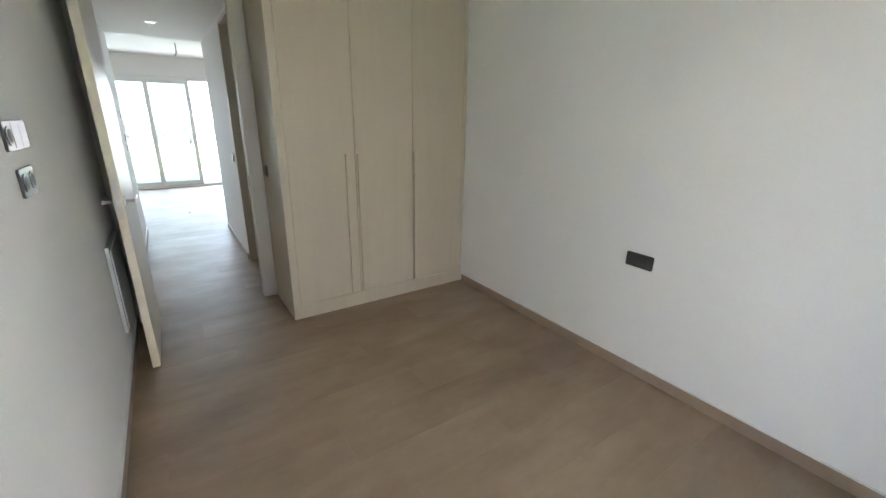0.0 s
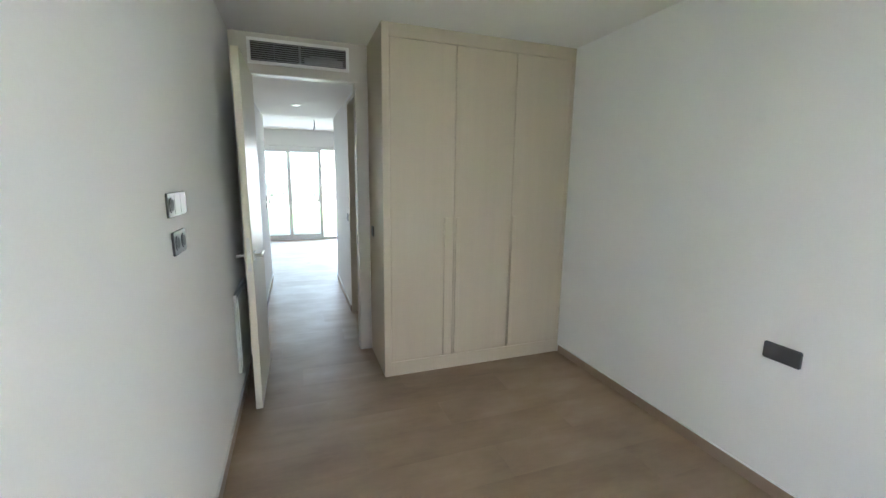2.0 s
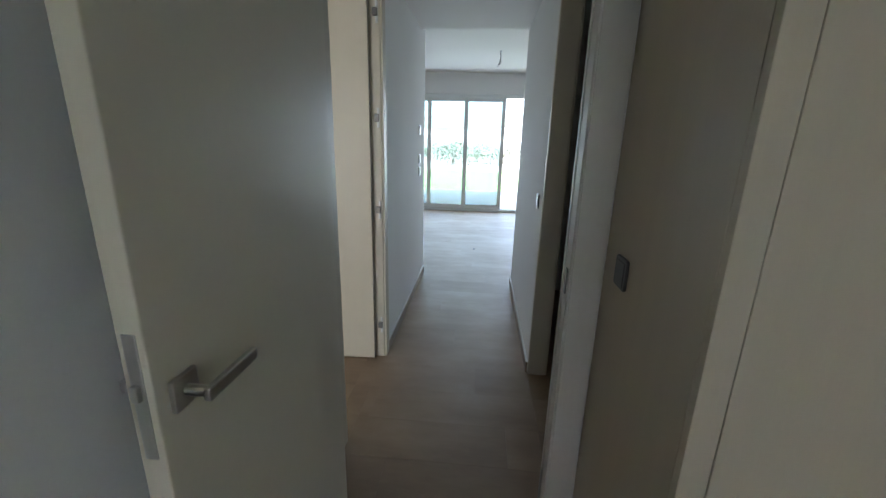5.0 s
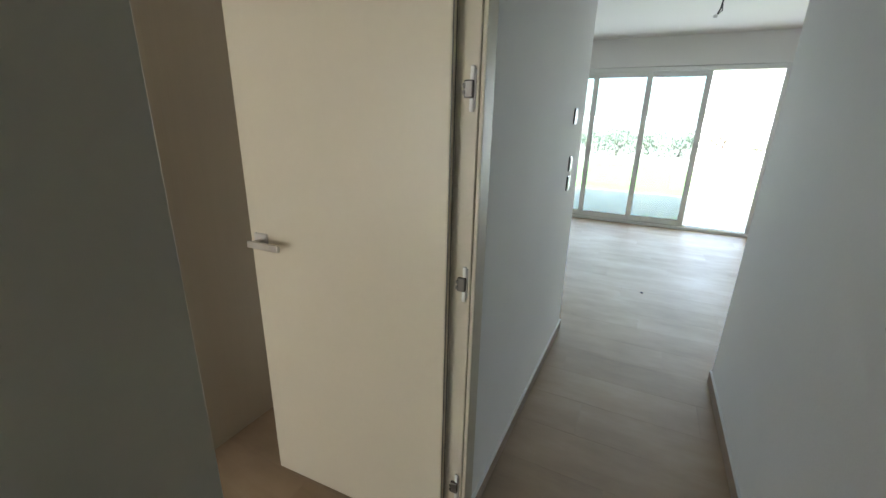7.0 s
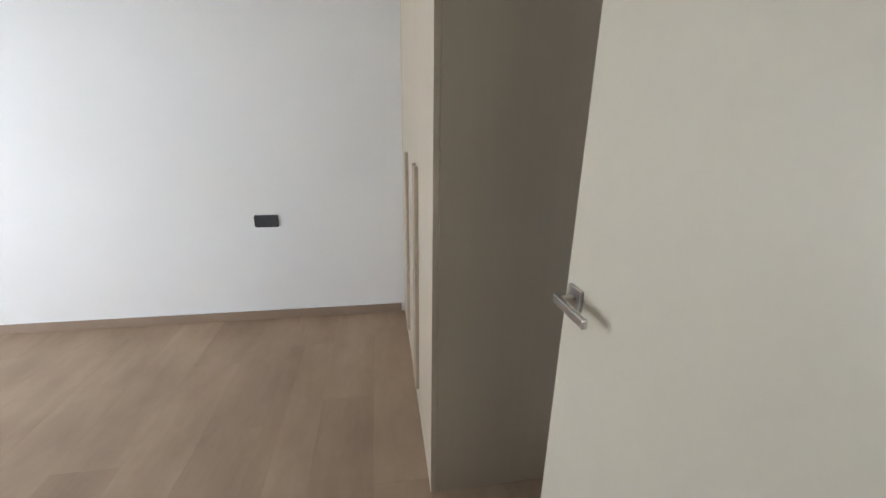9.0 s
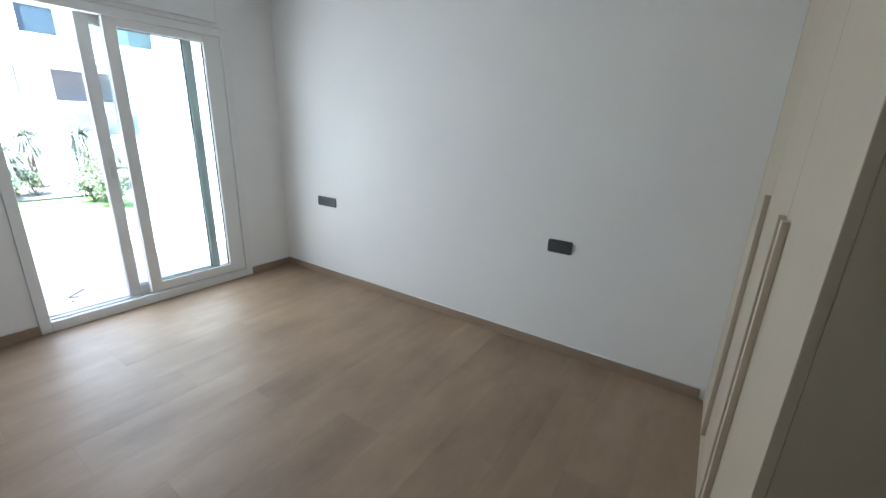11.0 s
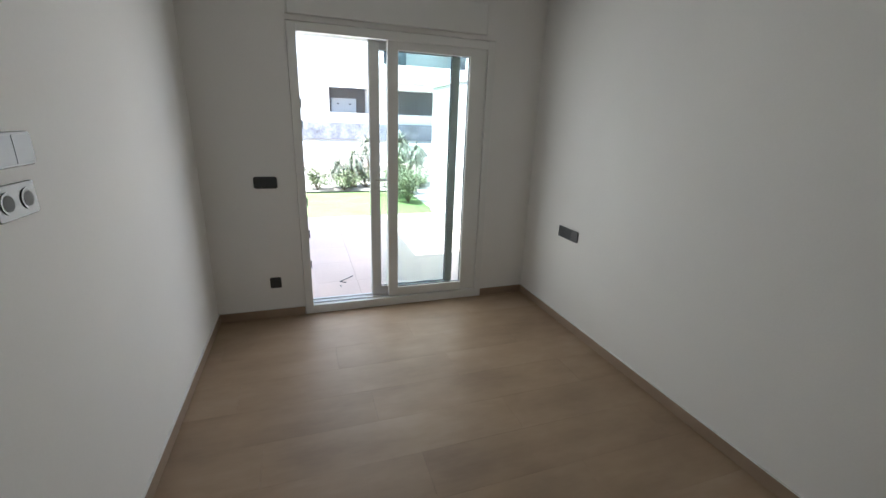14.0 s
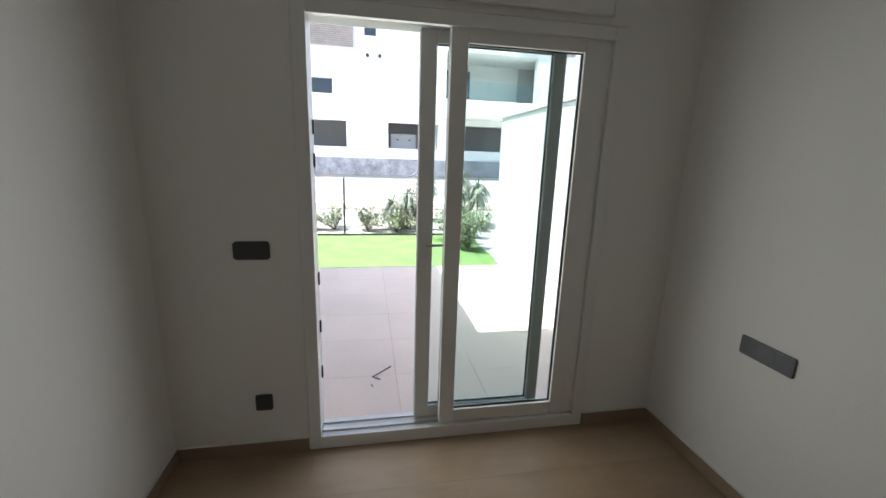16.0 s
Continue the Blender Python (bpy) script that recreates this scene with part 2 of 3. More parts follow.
struct("wall_hall_right", [(HX1, HX1 + 0.1, WC1 + 0.025, HR, LO, TOP), (HX1, HX1 + 0.1, WC0 - 0.025, WC1 + 0.025, DOOR + 0.025, TOP), (HX1, HX1 + 0.1, HY0, WC0 - 0.025, LO, TOP)], M_WALL, "white painted hall wall beside a dark doorway", "wall")
struct("wall_living_left", [(LX0, HB, HL - 0.1, HL, LO, TOP)], M_WALL, "white painted living room wall", "wall")
struct("wall_living_right", [(HX1 + 0.1, LX1, HR - 0.1, HR, LO, TOP)], M_WALL, "white painted living room wall", "wall")
struct("wall_living_west", [(LX0 - 0.1, LX0, HL - 0.1, LY1 + 0.15, LO, TOP)], M_WALL, "white painted living room side wall", "wall")
struct("wall_living_east", [(LX1, LX1 + 0.1, HR - 0.1, LY1 + 0.15, LO, TOP)], M_WALL, "white painted living room side wall", "wall")
struct("wall_living_north", [(LX0, -1.105, LY1, LY1 + 0.15, LO, TOP), (2.335, LX1, LY1, LY1 + 0.15, LO, TOP), (-1.105, 2.335, LY1, LY1 + 0.15, 2.075, TOP)], M_WALL, "white painted outer wall with wide terrace doors", "wall")
struct("wall_bathroom", [(2.432, 2.552, HY0, HR - 0.1, LO, TOP)], M_WALL, "plain wall closing the dark bathroom", "wall")
struct("ceiling", [(BX0 - 0.12, 0, BY0 - 0.16, 2.48, CEIL, TOP + 0.15), (0, AX1 + 0.12, -4.3, HY0, CEIL, TOP + 0.15), (0, 2.552, HY0, HR - 0.1, CEIL, TOP + 0.15), (0, LX1 + 0.1, HR - 0.1, 2.48, CEIL, TOP + 0.15), (LX0 - 0.1, LX1 + 0.1, 2.48, LY1 + 0.15, CEIL, TOP + 0.15), (LX0 - 0.1, BX0 - 0.12, HL - 0.1, 2.48, CEIL, TOP + 0.15)], M_CEIL, "flat off-white painted ceiling", "ceiling")
struct("ceiling_hall", [(HX0, HX1, HY0, 2.25, HALL, CEIL - 0.003)], M_CEIL, "lowered white plasterboard hall ceiling", "ceiling")
floor = struct("floor", [(BX0 - 0.12, LX1 + 0.1, BY0 - 0.16, LY1 + 0.15, -0.2, -0.009), (0, AX1 + 0.12, -4.3, BY0 - 0.16, -0.2, -0.009)], M_GROUT, "brown wood-look porcelain plank floor", "floor")
# the roof, whose eaves shade the terraces
struct("roof_slab", [(-0.86, 12, -6.0, -3.8, TOP + 0.16, 2.98), (-3.2, 12, LY1 + 0.15, 10.1, TOP + 0.16, 2.98), (-12, 12, -3.8, LY1 + 0.15, TOP + 0.16, 2.98)], M_RENDER, "flat white roof slab with eaves over the terraces", "roof")
struct("wall_facade", [(-12, BX0 - 0.12, BY0 - 0.16, BY0, LO, TOP + 0.15), (AX1 + 0.12, 12, -4.3, -4.1, LO, TOP + 0.15), (-12, LX0 - 0.1, LY1, LY1 + 0.15, LO, TOP + 0.15), (LX1 + 0.1, 12, LY1, LY1 + 0.15, LO, TOP + 0.15)], M_RENDER, "white rendered facade of the neighbouring flats", "wall")


# ---- baseboards ----
def skirt(name, x0, x1, y0, y1):
    ob = part(name, boxes([(x0, x1, y0, y1, 0.0, 0.065)], 0.002), M_SKIRT)
    tagged(ob, "wood-look porcelain baseboard strip along a white wall", "baseboard", kind="structure")
    # white strip imitates the light caught by the baseboard's top edge
    part("ledge_highlight", boxes([(x0, x1, y0, y1, 0.0652, 0.069)], 0.0012), M_WPLAS, ob, "white strip painted as light on the baseboard's top edge")


B = 0.012
for r in ((0, B, AY0, AY1), (AX1 - B, AX1, AY0, -0.82), 
          (BX0, BX0 + B, BY0, 0.452), (BX1 - B, BX1, BY0, HY0), (BX0 + B, -2.157, BY0, BY0 + B), (-0.718, BX1 - B, BY0, BY0 + B),
          (HB - B, HB, BD1 + 0.09, BY1), (-1.02, HB - B, BY1 - B, BY1),
          (HX0, HX0 + B, BD1 + 0.075, HL), (HX1 - B, HX1, WC1 + 0.026, HR),
          (LX0, HB, HL, HL + B), (HX1 + 0.1, LX1, HR, HR + B), (LX0, LX0 + B, HL + B, LY1), (LX1 - B, LX1, HR + B, LY1),
          (LX0 + B, -1.105, LY1 - B, LY1), (2.335, LX1 - B, LY1 - B, LY1)):
    skirt("baseboard", *r)


# ---- doors ----
def lever(parent, x, y, z, side, out):
    """A lever handle: square rose, neck and flat bar. side: the way the bar points along x; out: the way it stands off along y."""
    part("rose", boxes([(x - 0.026, x + 0.026, min(y, y + out * 0.009), max(y, y + out * 0.009), z - 0.026, z + 0.026)], 0.002), M_STEEL, parent)
    bm = bmesh.new()
    tube(bm, (x, y + out * 0.008, z), (x, y + out * 0.05, z), 0.009)
    part("neck", bm, M_STEEL, parent)
    x1 = x + side * 0.118
    part("lever", boxes([(min(x - side * 0.011, x1), max(x - side * 0.011, x1), min(y + out * 0.042, y + out * 0.054), max(y + out * 0.042, y + out * 0.054), z - 0.011, z + 0.011)], 0.003), M_STEEL, parent)


def door_leaf(m, width, height, label):
    """A flush leaf in its own frame of reference: the hinge edge at x = 0, the leaf along +x, its faces at y = 0 and 0.04."""
    d = thing("door_leaf", m, label, "door")
    leaf = part("leaf", boxes([(0, width, 0, 0.04, 0.008, height)], 0.0025), M_LACQ, d)
    lever(d, width - 0.05, 0.0, 0.975, -1, -1)
    lever(d, width - 0.05, 0.04, 0.975, -1, 1)
    part("lock_plate", boxes([(width - 0.0005, width + 0.0025, 0.01, 0.03, 0.89, 1.09)], 0.001), M_STEEL, leaf, "satin metal lock forend in the door's edge")
    part("latch", boxes([(width + 0.002, width + 0.011, 0.014, 0.026, 0.99, 1.015)], 0.002), M_STEEL, leaf)
    # two dark strips imitate the shaded grooves of a rebated edge
    for y0, y1 in ((0.003, 0.008), (0.024, 0.03)):
        part("edge_groove_shade", boxes([(-0.0012, 0.0006, y0, y1, 0.009, height - 0.001)]), M_HINGE, leaf, "dark strip painted as a groove's shade in the hinge edge")
    return d


def door_lining(name, axis, a0, a1, b0, b1, ztop, label, sides=(0, 1), material=None):
    """Jamb linings, head and architraves round an opening from a0 to a1 along the axis, through a wall from b0 to b1."""
    d = thing(name, pose(0, 0, 0), label, "door frame", kind="structure")
    t, w = 0.024, 0.075

    def put(nm, u0, u1, v0, v1, z0, z1):
        r = (u0, u1, v0, v1, z0, z1) if axis == "x" else (v0, v1, u0, u1, z0, z1)
        part(nm, boxes([r], 0.003), material or M_FRAME, d)
    put("jamb", a0 - t, a0, b0, b1, 0, ztop)
    put("jamb", a1, a1 + t, b0, b1, 0, ztop)
    put("head", a0 - t, a1 + t, b0, b1, ztop, ztop + t)
    for v0, v1 in [((b0 - 0.012, b0 - 0.0005), (b1 + 0.0005, b1 + 0.012))[k] for k in sides]:
        put("architrave", a0 - w, a0 - 0.006, v0, v1, 0, ztop + 0.006)
        put("architrave", a1 + 0.006, a1 + w, v0, v1, 0, ztop + 0.006)
        put("architrave", a0 - w, a1 + w, v0, v1, ztop + 0.0065, ztop + w)
    return d


frame_a = door_lining("door_frame_1", "x", 0.1, 0.845, AY1, HY0, DOOR, "greige lacquered frame and lintel panel of the bedroom doorway", (), M_GREIGE)
frame_b = door_lining("door_frame_2", "y", BD0 + 0.019, BD1 - 0.005, HB, HX0, DOOR, "cream lacquered door frame with concealed hinges", ())
frame_c = door_lining("door_frame_3", "y", WC0, WC1, HX1, HX1 + 0.1, DOOR, "cream lacquered frame of the dark bathroom doorway", (1,))
for par, rows in ((frame_a, ((0.08, 0.103, AY1 + 0.06, AY1 + 0.075), (0.842, 0.865, AY1 + 0.06, AY1 + 0.075))),):
    for r in rows:
        part("door_stop", boxes([(*r, 0, DOOR - 0.001)], 0.002), M_GREIGE, par)
part("door_stop", boxes([(-0.06, -0.05, BD1 - 0.011, BD1 + 0.01, 0, DOOR - 0.001)], 0.002), M_RUB, frame_b, "dark rubber door seal")
for z in (0.22, 0.94, 1.44, 1.95):
    h = part("hinge", boxes([(-0.002, 0.013, BD1 - 0.0085, BD1 - 0.003, z - 0.045, z + 0.045)], 0.002), M_STEEL, frame_b, "concealed steel hinge with white caps")
    part("hinge_arm", boxes([(-0.014, 0.010, BD1 - 0.02, BD1 - 0.008, z - 0.02, z + 0.02)], 0.003), M_HINGE, h)
    part("hinge_pin", boxes([(-0.016, -0.009, BD1 - 0.023, BD1 - 0.0202, z - 0.013, z - 0.003), (-0.016, -0.009, BD1 - 0.023, BD1 - 0.0202, z + 0.003, z + 0.013)], 0.001), M_HINGE, h)
    for s in (-1, 1):
        part("hinge_cap", boxes([(-0.001, 0.011, BD1 - 0.014, BD1 - 0.0075, z + s * 0.036 - 0.016, z + s * 0.036 + 0.016)], 0.003), M_WPLAS, h)
    part("hinge", boxes([(0.093, 0.103, AY1 + 0.01, AY1 + 0.034, z - 0.05, z + 0.05)], 0.002), M_STEEL, frame_a)
part("strike_plate", boxes([(0.841, 0.8455, AY1 + 0.018, AY1 + 0.036, 0.9, 0.98)], 0.001), M_HINGE, frame_a)

put_trim = lambda r: part("architrave", boxes([r], 0.003), M_FRAME, frame_b)
part("lining_panel", boxes([(HX0 + 0.0005, HX0 + 0.004, HY0 + 0.001, BD0 + 0.0185, 0.001, HALL - 0.002)], 0.001), M_FRAME, frame_b)
put_trim((HX0 + 0.0005, HX0 + 0.012, BD1 + 0.001, BD1 + 0.07, 0, DOOR + 0.006))
put_trim((HX0 + 0.0005, HX0 + 0.012, BD0 + 0.019, BD1 + 0.07, DOOR + 0.0065, DOOR + 0.07))
part("architrave", boxes([(0.851, 0.94, AY1 - 0.008, AY1 - 0.0005, 0, DOOR + 0.003)], 0.002), M_GREIGE, frame_a)
part("lintel_panel", boxes([(0.001, 0.94, AY1 - 0.008, AY1 - 0.0005, DOOR + 0.0035, CEIL - 0.002)], 0.002), M_GREIGE, frame_a)
door_leaf(pose(0.1, -0.262, 0, 0, 0, -90.5), 0.705, 2.13, "cream lacquered flush door standing open beside a white wall")
door_leaf(pose(-0.035, 0.79, 0, 0, 0, 182.6) @ Matrix.Diagonal((1, -1, 1, 1)), 0.713, 2.13, "cream lacquered flush door standing open against a wardrobe side")


# ---- wardrobes ----
def wardrobe(x0, x1, front, back, pulls, label, stile_left, stile_right):
    """A built-in wardrobe with three tall doors; front faces -y."""
    w = thing("wardrobe", pose(x0, front, 0), label, "wardrobe")
    t, d = 0.03, back - front

    def p(nm, r, bev=0.0015, parent=None, label=""):
        return part(nm, boxes([r], bev), M_LAM, parent or w, label)
    n = x1 - x0
    p("side_panel", (0, t, 0.02, d, 0, CEIL - 0.002))
    p("side_panel", (n - t, n - 0.002, 0.02, d, 0, CEIL - 0.002))
    p("back_panel", (t, n - t, d - 0.012, d - 0.002, 0.1, CEIL - 0.05))
    p("stile", (0, stile_left, 0, 0.0195, 0, CEIL - 0.002))
    p("stile", (n - stile_right, n - 0.002, 0, 0.0195, 0, CEIL - 0.002))
    p("cornice", (stile_left, n - stile_right, 0.0005, 0.0195, CEIL - 0.088, CEIL - 0.002))
    p("plinth", (stile_left, n - stile_right, 0.0005, 0.0195, 0, 0.105))
    p("inner_panel", (t, n - t, 0.03, 0.036, 0.1, CEIL - 0.08))
    a, b = stile_left, n - stile_right
    dw = (b - a) / 3
    for i in range(3):
        door = p("wardrobe_door", (a + i * dw + 0.002, a + (i + 1) * dw - 0.002, 0.001, 0.02, 0.108, CEIL - 0.091))
        hx = pulls[i] - x0
        bm = boxes([(hx - 0.015, hx + 0.015, -0.017, 0.0005, 0.125, 1.165)], 0.002)
        hnd = part("handle", bm, M_LAM, door, "long taupe bar handle")
    return w


wardrobe(0.943, AX1, -0.8, AY1, (1.4, 1.489, 1.95), "taupe wood-effect built-in wardrobe with three tall doors", 0.05, 0.034)
wardrobe(BX0, -1.063, 0.476, BY1, (-2.075, -1.61, -1.525), "taupe wood-effect built-in wardrobe with long bar handles", 0.034, 0.05)


# ---- electric plates ----
def rounded_slab(w, h, y0, y1, r):
    """An upright slab across x with rounded corners and softened face edges."""
    bm = box(bmesh.new(), -w / 2, w / 2, y0, y1, -h / 2, h / 2)
    along = [e for e in bm.edges if abs(e.verts[0].co.y - e.verts[1].co.y) > 1e-5]
    bmesh.ops.bevel(bm, geom=along, offset=r, segments=4, affect="EDGES", profile=0.5)
    rim = [e for e in bm.edges if all(abs(v.co.y - y0) < 1e-5 for v in e.verts)]
    bmesh.ops.bevel(bm, geom=rim, offset=0.0018, segments=2, affect="EDGES", profile=0.5)
    return bm


def plate(m, width, kind, label, category="socket"):
    """A charcoal plate in its own frame: centred at the origin, lying against y = 0 and facing -y."""
    d = thing(category.replace(" ", "_"), m, label, category, group="charcoal wall plates")
    part("cover", rounded_slab(width, 0.08, -0.007, 0, 0.009), M_PLATE, d)
    n = max(1, round(width / 0.078))
    for i in range(n):
        cx = (i - (n - 1) / 2) * 0.075
        if kind == "socket" or (kind == "media" and i == 0):
            bm = bmesh.new()
            tube(bm, (cx, -0.0095, 0), (cx, -0.0065, 0), 0.026, 24)
            ring = part("socket_ring", bm, M_PLATE, d)
            bm = bmesh.new()
            tube(bm, (cx, -0.0102, 0), (cx, -0.0092, 0), 0.019, 24)
            part("socket_well", bm, M_RUB, ring)
        elif kind in ("blank", "media"):
            part("insert", boxes([(cx - 0.0365, cx + 0.0365, -0.0078, -0.0065, -0.033, 0.033)], 0.0005), M_PLATE, d)
        else:
            part("rocker", boxes([(cx - 0.03, cx + 0.03, -0.0095, -0.006, -0.031, 0.031)], 0.0015), M_PLATE, d)
    return d


EAST, WEST, NORTH = -90, 90, 180   # the turn that faces a plate out of a wall: towards -x, +x, +y
plate(pose(AX1, -2.433, 0.681, 0, 0, EAST), 0.155, "blank", "charcoal double socket plate low on a white wall")
plate(pose(0, -1.908, 1.348, 0, 0, WEST), 0.222, "media", "charcoal triple plate with television and data outlets")
plate(pose(0, -1.919, 1.219, 0, 0, WEST), 0.152, "socket", "charcoal double socket below a longer plate")
plate(pose(BX0, -0.392, 0.69, 0, 0, WEST), 0.145, "blank", "charcoal double socket plate low on a white wall")
plate(pose(BX0, -2.455, 0.69, 0, 0, WEST), 0.226, "blank", "charcoal triple socket plate low on a white wall")
plate(pose(-0.522, BY0, 0.998, 0, 0, NORTH), 0.138, "blank", "charcoal double plate beside the sliding garden door")
plate(pose(-0.528, BY0, 0.272, 0, 0, NORTH), 0.075, "blank", "charcoal single socket plate near the floor")
plate(pose(BX1, -1.28, 1.333, 0, 0, EAST), 0.222, "media", "charcoal triple plate with television and data outlets")
plate(pose(BX1, -1.282, 1.218, 0, 0, EAST), 0.152, "socket", "charcoal double socket below a longer plate")
plate(pose(0.943, -0.395, 1.03, 0, 0, EAST), 0.08, "rocker", "charcoal light switch on the wardrobe's side", "light switch")
plate(pose(HX0 + 0.004, -0.08, 0.985, 0, 0, WEST), 0.072, "rocker", "charcoal light switch on the narrow hall wall", "light switch")
plate(pose(HX1, 0.92, 1.012, 0, 0, EAST), 0.08, "rocker", "charcoal light switch on the white hall wall", "light switch")
for z, k, lab in ((1.4, "blank", "small plate high on the hall wall's end"), (1.155, "rocker", "light switch above another at the hall's end"), (1.05, "rocker", "light switch below another at the hall's end")):
    plate(pose(HX0, 2.2, z, 0, 0, WEST), 0.08, k, "charcoal " + lab, "light switch")


# ---- air grille and access panel ----
def air_grille():
    g = thing("air_grille", pose(0.461, AY1 - 0.0082, 2.298), "white framed air grille with thin slats above the doorway", "air vent")
    w, h = 0.345, 0.086
    for nm, r in (("frame", (-w, w, -0.012, 0, h - 0.022, h)), ("frame", (-w, w, -0.012, 0, -h, -h + 0.022)), ("frame", (-w, -w + 0.022, -0.0115, 0, -h + 0.022, h - 0.022)), ("frame", (w - 0.022, w, -0.0115, 0, -h + 0.022, h - 0.022))):
        part(nm, boxes([r], 0.002), M_WPLAS, g, "white frame")
    # flat dark sheet in place of the shaded hollow of the duct
    part("backing", boxes([(-w + 0.02, w - 0.02, -0.003, -0.001, -h + 0.02, h - 0.02)]), M_RUB, g, "dark sheet that stands in for the duct's shade behind the slats")
    bm = bmesh.new()
    box(bm, -w + 0.022, w - 0.022, -0.006, 0.006, -0.0012, 0.0012)
    slat = bpy.data.meshes.new("slat")
    bm.to_mesh(slat)
    bm.free()
    slat.materials.append(M_SLAT)
    for i in range(9):
        o = new("slat", slat)
        o.parent = g
        o.matrix_local = pose(0, -0.0085, -h + 0.03 + i * (2 * h - 0.06) / 8, 35)
    part("filter_sheet", boxes([(0.03, 0.3, -0.0045, -0.0032, -0.052, -0.012), (0.07, 0.26, -0.0045, -0.0032, -0.008, 0.006)]), M_SLAT, g, "bright metal sheet behind the slats")
    for x, hw in ((-0.17, 0.002), (0.0, 0.008), (0.17, 0.002)):
        part("divider", boxes([(x - hw, x + hw, -0.005, -0.0035, -h + 0.022, h - 0.022)]), M_SLAT, g)


air_grille()
p = thing("access_panel", pose(0, -0.64, 0.47), "white access panel low on the wall behind the door", "wall panel")
part("panel_frame", boxes([(0, 0.018, -0.23, 0.23, -0.255, 0.255)], 0.003), M_WPLAS, p)
part("panel_door", boxes([(0.018, 0.024, -0.21, 0.21, -0.235, 0.235)], 0.003), M_WPLAS, p)


# ---- lamps and wires ----
s = thing("recessed_spotlight", pose(0.434, 1.317, HALL), "small recessed spotlight in the white hall ceiling", "spotlight")
bm = bmesh.new()
tube(bm, (0, 0, -0.006), (0, 0, 0), 0.045, 24, 0.05)
part("ring", bm, M_WPLAS, s)
bm = bmesh.new()
tube(bm, (0, 0, -0.009), (0, 0, -0.0055), 0.03, 20)
part("lens", bm, M_STEEL, s)


def wire(name, pts, r, material, parent):
    cu = bpy.data.curves.new(name, "CURVE")
    cu.dimensions, cu.bevel_depth, cu.bevel_resolution = "3D", r, 2
    sp = cu.splines.new("POLY")
    sp.points.add(len(pts) - 1)
    for q, c in zip(sp.points, pts):
        q.co = (*c, 1)
    tmp = bpy.data.objects.new("tmp", cu)
    me = bpy.data.meshes.new_from_object(tmp)
    bpy.data.objects.remove(tmp)
    me.materials.append(material)
    o = new(name, me)
    o.parent = parent
    return o


s = thing("ceiling_cable", pose(0.744, 4.252, CEIL), "loose grey lamp cable hanging from the living room ceiling", "cable")
wire("cable", [(0, 0, 0), (0.002, 0, -0.08), (-0.004, 0.005, -0.13), (-0.02, 0.01, -0.17)], 0.006, M_DARK, s)
wire("cable", [(0.004, 0, -0.1), (0.01, 0.004, -0.15), (-0.03, 0.01, -0.185)], 0.004, M_DARK, s)
part("terminal", boxes([(-0.045, -0.015, 0.0, 0.016, -0.2, -0.175)], 0.003), M_WPLAS, s)


# ---- windows ----
def sash(parent, x0, x1, y, z0, z1, st, rail, depth=0.05, name="sash", left=None, glass=None):
    """A sliding sash across x: stiles, rails, gaskets and a pane."""
    right, st = st, left or st
    f = part(name, boxes([(x0, x0 + st, y - depth / 2, y + depth / 2, z0, z1)], 0.004), M_PVC, parent)
    part("stile", boxes([(x1 - right, x1, y - depth / 2, y + depth / 2, z0, z1)], 0.004), M_PVC, f)
    part("rail", boxes([(x0 + st, x1 - right, y - depth / 2 + 0.001, y + depth / 2 - 0.001, z1 - rail, z1)], 0.003), M_PVC, f)
    part("rail", boxes([(x0 + st, x1 - right, y - depth / 2 + 0.001, y + depth / 2 - 0.001, z0, z0 + rail)], 0.003), M_PVC, f)
    g = 0.003
    part("gasket", boxes([(x0 + st, x1 - right, y - 0.008, y + 0.008, z1 - rail - g, z1 - rail), (x0 + st, x1 - right, y - 0.008, y + 0.008, z0 + rail, z0 + rail + g),
                          (x0 + st, x0 + st + g, y - 0.0075, y + 0.0075, z0 + rail + g, z1 - rail - g), (x1 - right - g, x1 - right, y - 0.0075, y + 0.0075, z0 + rail + g, z1 - rail - g)]), M_RUB, f, "dark rubber glazing gasket")
    pane = part("pane", boxes([(x0 + st + 0.002, x1 - right - 0.002, y - 0.003, y + 0.003, z0 + rail + 0.002, z1 - rail - 0.002)]), glass or M_GLASS, f, "clear greenish glass pane")
    pane.visible_shadow = False
    return f


def outer_frame(parent, x0, x1, y0, y1, z0, z1, w, tracks, sill=0.035):
    part("window_frame", boxes([(x0, x0 + w, y0, y1, z0, z1)], 0.003), M_PVC, parent)
    part("window_frame", boxes([(x1 - w, x1, y0, y1, z0, z1)], 0.003), M_PVC, parent)
    part("head", boxes([(x0 + w, x1 - w, y0, y1, z1 - w, z1)], 0.003), M_PVC, parent)
    part("threshold", boxes([(x0 + w, x1 - w, y0, y1, z0, z0 + sill)], 0.003), M_PVC, parent)
    for y in tracks:
        part("track", boxes([(x0 + w, x1 - w, y - 0.004, y + 0.004, z0 + sill, z0 + sill + 0.008)], 0.001), M_STEEL, parent)


w1 = thing("window_1", pose(0, 0, 0), "white sliding garden door, one sash slid open", "sliding door", kind="structure")
outer_frame(w1, -2.152, -0.722, BY0 - 0.13, BY0 + 0.012, 0.0, 1.995, 0.056, (BY0 - 0.03, BY0 - 0.09), 0.066)
sash(w1, -2.096, -1.358, BY0 - 0.03, 0.072, 1.953, 0.076, 0.07, name="inner_sash", left=0.13)
